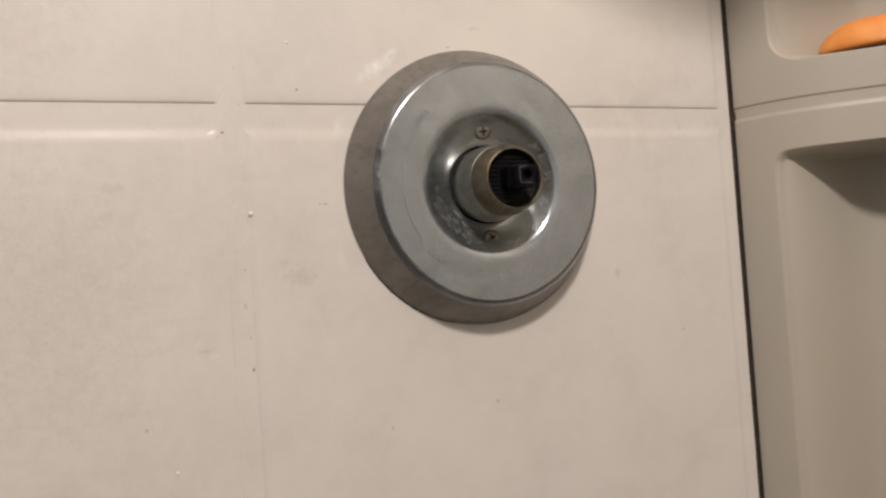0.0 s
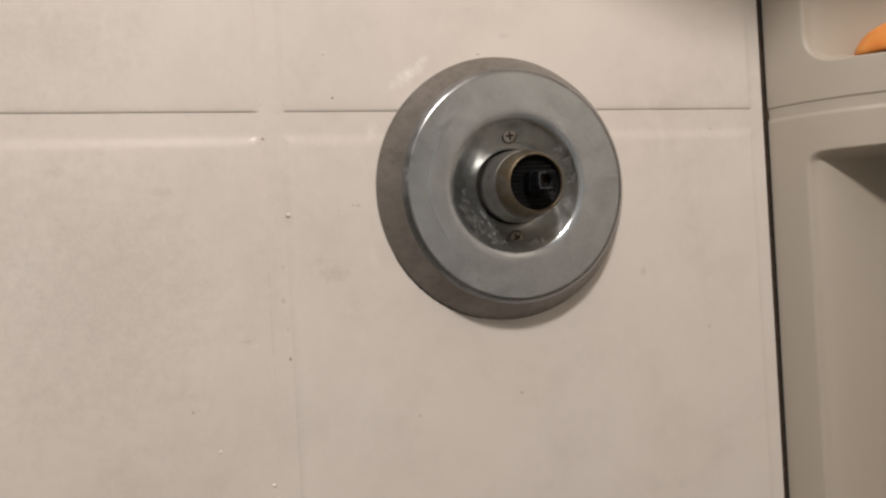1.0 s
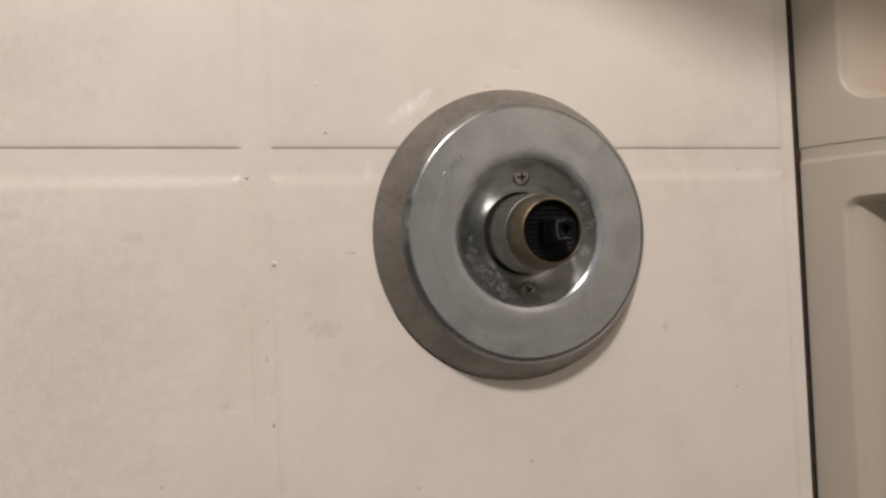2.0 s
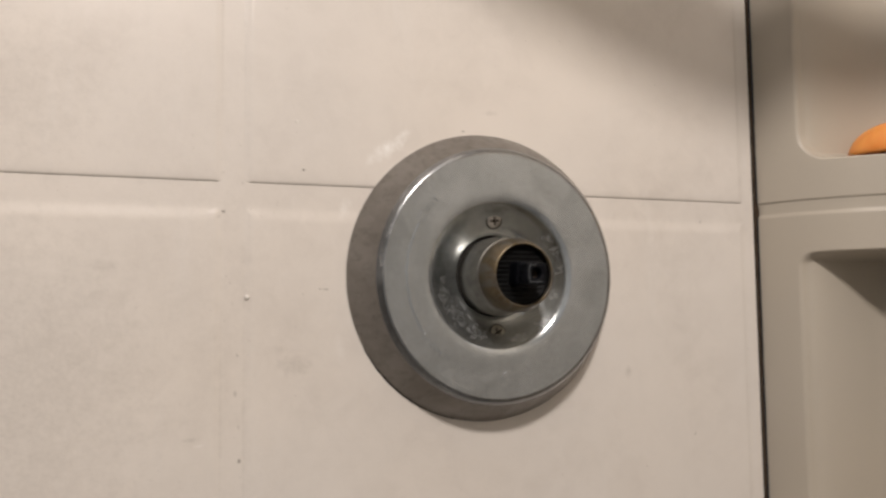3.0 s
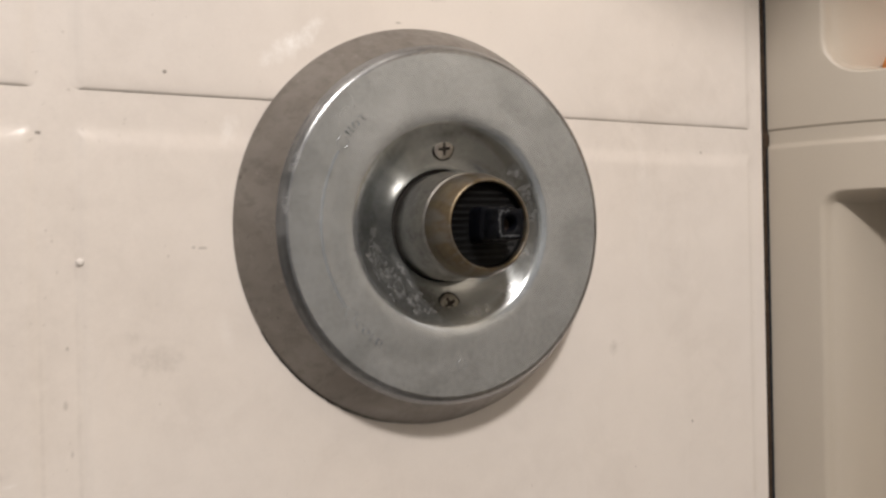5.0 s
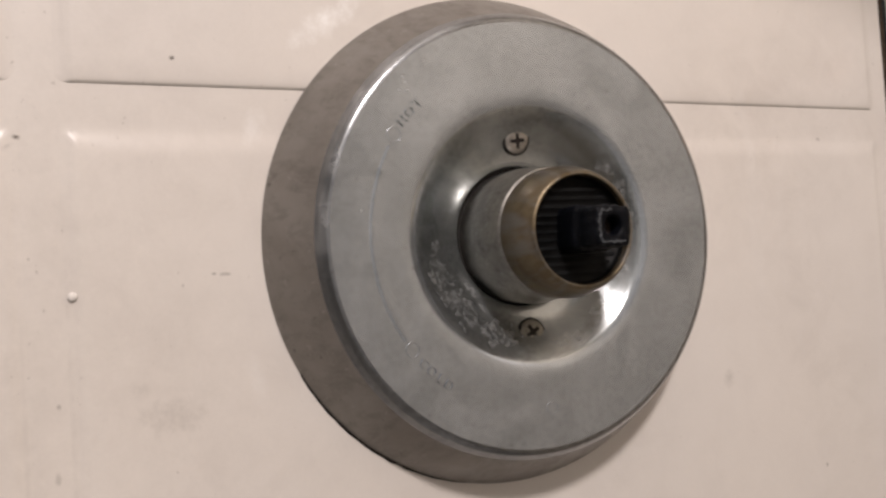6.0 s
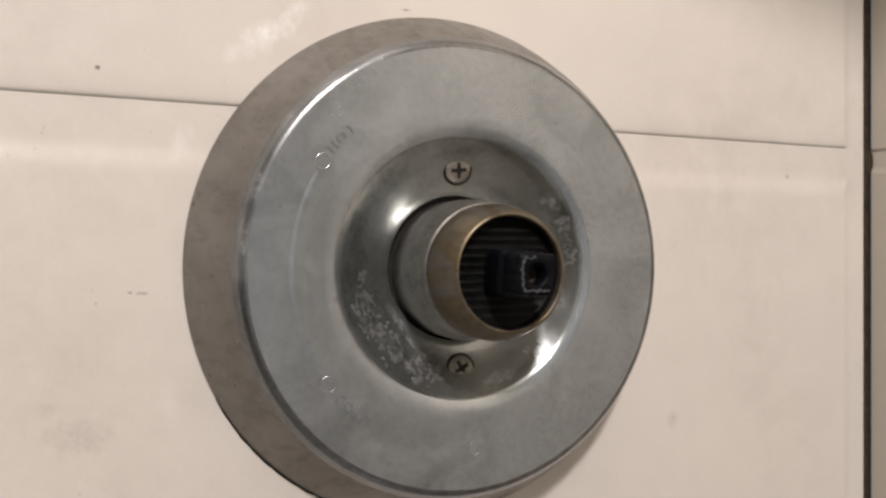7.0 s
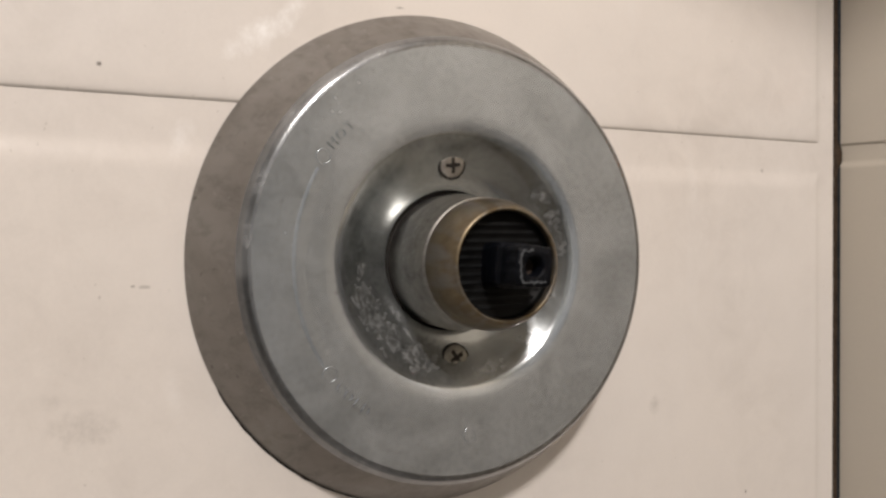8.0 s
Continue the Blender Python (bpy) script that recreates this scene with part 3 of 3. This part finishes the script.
lathe(bm, [(0.0027, 0.0590), (0.0010, 0.0585), (0.0001, 0.0584)], 32, (CX, CZ))
part("insert", bm, rust_mat, stem, "rusty threaded insert in the stem")
# lime left round the broken end of the stem
bm = bmesh.new()
prev = None
for i in range(57):
    a = radians(95 + 215 * i / 56)
    w = 0.0003 + 0.0006 * max(0.0, noise.noise((i * 0.45, 7, 1)) + 0.25)
    r = 0.0050 * min(1.12, 0.9 / max(abs(math.cos(a)), abs(math.sin(a)))) + 0.0006 * noise.noise((i * 0.3, 3, 5))
    row = [bm.verts.new((CX + (r + k) * math.cos(a), -h, CZ + (r + k) * math.sin(a))) for k, h in ((-w, 0.0642), (0.0, 0.06455), (w, 0.0642))]
    if prev:
        for p in range(2):
            bm.faces.new((prev[p], prev[p + 1], row[p + 1], row[p]))
    prev = row
part("lime_crust", bm, lime_mat, stem, "ragged grey lime round the stem end")
# ribs across the cartridge face
for i in range(11):
    z = -0.0125 + 0.0025 * i
    half = math.sqrt(max(0.0, 0.0150 ** 2 - z * z))
    bm = bmesh.new()
    box(bm, (CX - half, -0.0455, CZ + z - 0.0005), (CX + half, -0.0440, CZ + z + 0.0005))
    part("rib", bm, rib_mat, cartridge, flat=True)


def screw_bm(radius, turn):
    """Domed head with a cross cut into it."""
    bm = bmesh.new()
    n = 44
    grid, cut = [], set()
    for i in range(n + 1):
        row = []
        for j in range(n + 1):
            u, v = 2 * i / n - 1, 2 * j / n - 1
            x, z = u * math.sqrt(1 - v * v / 2), v * math.sqrt(1 - u * u / 2)
            r = math.hypot(x, z)
            h = 0.0013 * (1 - 0.55 * r ** 4)
            c, s = math.cos(turn), math.sin(turn)
            a, b = abs(c * x + s * z), abs(-s * x + c * z)
            if (a < 0.16 and b < 0.62) or (b < 0.16 and a < 0.62):
                cut.add((i, j))
            row.append(bm.verts.new((x * radius, -h, z * radius)))
        grid.append(row)
    for i in range(n):
        for j in range(n):
            if sum(k in cut for k in ((i, j), (i + 1, j), (i + 1, j + 1), (i, j + 1))) >= 3:
                continue
            bm.faces.new((grid[i][j], grid[i + 1][j], grid[i + 1][j + 1], grid[i][j + 1]))
    rim = [grid[i][0] for i in range(n)] + [grid[n][j] for j in range(n)] + [grid[n - i][n] for i in range(n)] + [grid[0][n - j] for j in range(n)]
    low = [bm.verts.new((v.co.x, 0.0022, v.co.z)) for v in rim]
    for i in range(len(rim)):
        j = (i + 1) % len(rim)
        bm.faces.new((rim[i], low[i], low[j], rim[j]))
    return bm


for x, z, turn, metal, look_of in ((-0.0008, 0.0320, 0.10, screw_mat, "cross-head steel screw"), (0.0003, -0.0328, 0.50, shaded_screw_mat, "brownish cross-head screw, coloured darker for shade")):
    sc = part("screw", screw_bm(0.0045, turn), metal, valve, look_of, flat=False)
    sc.location = (x, -0.0153, z)
    sc.rotation_euler = (0.22 if z > 0 else -0.22, 0, 0)
    # shallow disc behind the cut, coloured near black as the recess's shade
    bm = bmesh.new()
    lathe(bm, [(0.0030, 0.0004), (0.0030, 0.0010), (0.00001, 0.0010)], 24)
    part("cross_recess", bm, recess_mat, sc, "rusty cross recess, shade painted in", flat=True)
    bm = bmesh.new()
    lathe(bm, [(0.0051, 0.0003), (0.0048, 0.0008), (0.0044, 0.0008), (0.0044, 0.0)], 40)
    part("seat_ring", bm, gap_mat, sc, "dark ring round the screw head")


# raised marks cast into the plate
def ring_mark(angle, r, size):
    bm = bmesh.new()
    lathe(bm, [(size, -0.0001), (size * 0.95, 0.00009), (size * 0.78, 0.00009), (size * 0.74, -0.0001)], 28)
    ob = part("ring_mark", bm, chrome_mat, valve)
    ob.location = (r * math.cos(angle), -0.02377, r * math.sin(angle))
    return ob


def letter_mark(text, angle, r, size, turn):
    cu = bpy.data.curves.new("lettering", "FONT")
    cu.body, cu.size, cu.extrude, cu.align_x, cu.align_y = text, size, 0.00055, "CENTER", "CENTER"
    tmp = bpy.data.objects.new("lettering", cu)
    scene.collection.objects.link(tmp)
    me = bpy.data.meshes.new_from_object(tmp.evaluated_get(bpy.context.evaluated_depsgraph_get()))
    bpy.data.objects.remove(tmp)
    me.materials.clear()
    me.materials.append(chrome_mat)
    ob = new("letter", me)
    ob.parent = valve
    ob.rotation_euler = (Matrix.Rotation(-turn, 3, "Y") @ Matrix.Rotation(math.pi / 2, 3, "X")).to_euler()
    ob.location = (r * math.cos(angle), -0.02371, r * math.sin(angle))
    return ob


def word(text, start, step, r, size, inward):
    for i, ch in enumerate(text):
        a = radians(start + step * i)
        letter_mark(ch, a, r, size, a + (math.pi / 2 if inward else -math.pi / 2))


ring_mark(math.atan2(0.0319, -0.0477), 0.0574, 0.0026)
ring_mark(math.atan2(-0.0338, -0.0459), 0.0570, 0.0026)
ring_mark(math.atan2(-0.0571, 0.0015), 0.0571, 0.0024)
word("HOT", 141.0, -3.9, 0.0574, 0.0042, False)
word("COLD", 222.0, 3.6, 0.0574, 0.0042, True)


def bar_marks(start, step, count, r, width, height, inward):
    for i in range(count):
        a = radians(start + step * i)
        bm = bmesh.new()
        box(bm, (-width / 2, -0.00018, -height / 2), (width / 2, 0.0002, height / 2))
        ob = part("mark_bar", bm, chrome_mat, valve, flat=True)
        ob.rotation_euler = (0, -(a + (math.pi / 2 if inward else -math.pi / 2)), 0)
        ob.location = (r * math.cos(a), -0.02361, r * math.sin(a))


bar_marks(277.0, 4.0, 3, 0.0571, 0.0014, 0.0030, True)
bar_marks(99.0, -3.0, 7, 0.0585, 0.0012, 0.0026, False)

# raised arc that joins the two rings
bm = bmesh.new()
prev = None
for i in range(49):
    a = radians(150 + 63 * i / 48)
    row = [bm.verts.new(((0.0572 + k) * math.cos(a), -h, (0.0572 + k) * math.sin(a))) for k, h in ((-0.0060, 0.02374), (-0.0010, 0.02388), (0.0002, 0.02389), (0.0008, 0.0237))]
    if prev:
        for p in range(3):
            bm.faces.new((prev[p], prev[p + 1], row[p + 1], row[p]))
    prev = row
part("arc_mark", bm, chrome_mat, valve)


# ---------------------------------------------------------------- soap on the shelf
def soap():
    bm = bmesh.new()
    a, b, c = 0.0420, 0.022, 0.0200
    nu, nv = 56, 20
    rows = []
    for j in range(nv + 1):
        rho = (1 - (j / nv) ** 1.3) * 0.9999 + 0.0001
        row = []
        for i in range(nu):
            u = 2 * math.pi * i / nu
            x, y, z = a * rho * math.cos(u), b * rho * math.sin(u), c * (1 - rho ** 3.6) ** 0.75
            k = 1 + 0.04 * noise.noise((x * 45, y * 45, z * 45))
            row.append(bm.verts.new((x * k, y * k, z * k + 0.0012)))
        rows.append(row)
    low = [bm.verts.new((v.co.x * 0.97, v.co.y * 0.97, 0.0)) for v in rows[0]]
    rows.insert(0, low)
    bm.faces.new(low)
    for p, q in zip(rows, rows[1:]):
        for i in range(nu):
            j = (i + 1) % nu
            bm.faces.new((p[i], p[j], q[j], q[i]))
    bmesh.ops.remove_doubles(bm, verts=bm.verts, dist=0.00001)
    ob = tagged(new("soap_bar", smooth_mesh(bm, "soap_bar", soap_mat)), "orange oval soap bar lying on the corner shelf", "soap")
    x, y = on_plan(0.1025)
    ob.matrix_world = pose(x + 0.7071 * 0.021, y + 0.7071 * 0.021, VALVE + SHELF_Z + 0.0018, 0, 0, -45)
    return ob


soap()


# ---------------------------------------------------------------- water drops on the tiles
def drop(x, z, r):
    bm = bmesh.new()
    lathe(bm, [(r * math.cos(i * math.pi / 12), 0.55 * r * math.sin(i * math.pi / 12)) for i in range(6)] + [(0.00001, 0.55 * r)], 14)
    ob = tagged(new("water_drop", smooth_mesh(bm, "water_drop", drop_mat)), "tiny glinting water drop clinging to the tile", "water drop", "drops on the tiles")
    ob.location = (x, 0.0003, VALVE + z)


for x, z, r in ((-0.1392, -0.0113, 0.0014), (-0.1860, -0.1477, 0.0014), (-0.1125, 0.0858, 0.0012), (-0.1564, -0.1712, 0.0014)):
    drop(x, z, r)


# ---------------------------------------------------------------- unseen tube on an arm, added to cast the upper right shadow
def tube(bm, points, radii, seg=24):
    rings = []
    for i, (p, r) in enumerate(zip(points, radii)):
        p = Vector(p)
        t = (Vector(points[min(i + 1, len(points) - 1)]) - Vector(points[max(i - 1, 0)])).normalized()
        side = t.cross(Vector((0, 1, 0.3))).normalized()
        up = t.cross(side)
        rings.append([bm.verts.new(p + r * (side * math.cos(2 * math.pi * k / seg) + up * math.sin(2 * math.pi * k / seg))) for k in range(seg)])
    for a, b in zip(rings, rings[1:]):
        for k in range(seg):
            bm.faces.new((a[k], a[(k + 1) % seg], b[(k + 1) % seg], b[k]))
    bm.faces.new(rings[0])
    bm.faces.new(rings[-1])


shower = tagged(new("shadow_caster"), "unseen added tube that casts the upper right shadow", "hand shower")
shower.location = (0, 0, VALVE)
caster_mat = plain("white_plastic", (0.62, 0.61, 0.58), 0.35, vary=0.05)
bm = bmesh.new()
A, B = Vector((-0.113, -0.29, 0.410)), Vector((0.206, -0.29, 0.2810))
tube(bm, [A.lerp(B, k / 12) + Vector((0, 0, 0.026 * max(0.0, k / 12 - 0.5) ** 1.5 * 2.8)) for k in range(13)], [0.014, 0.027] + [0.033] * 4 + [0.031, 0.028, 0.025, 0.022, 0.019, 0.015, 0.010])
part("caster_tube", bm, caster_mat, shower)
bm = bmesh.new()
tube(bm, [(-0.12, 0.004, 0.60), (-0.12, -0.08, 0.60), (-0.12, -0.16, 0.57), (-0.12, -0.24, 0.48), (-0.12, -0.29, 0.425)], [0.011] * 5)
part("arm", bm, sleeve_mat, shower, "unseen added arm that holds the shadow caster")
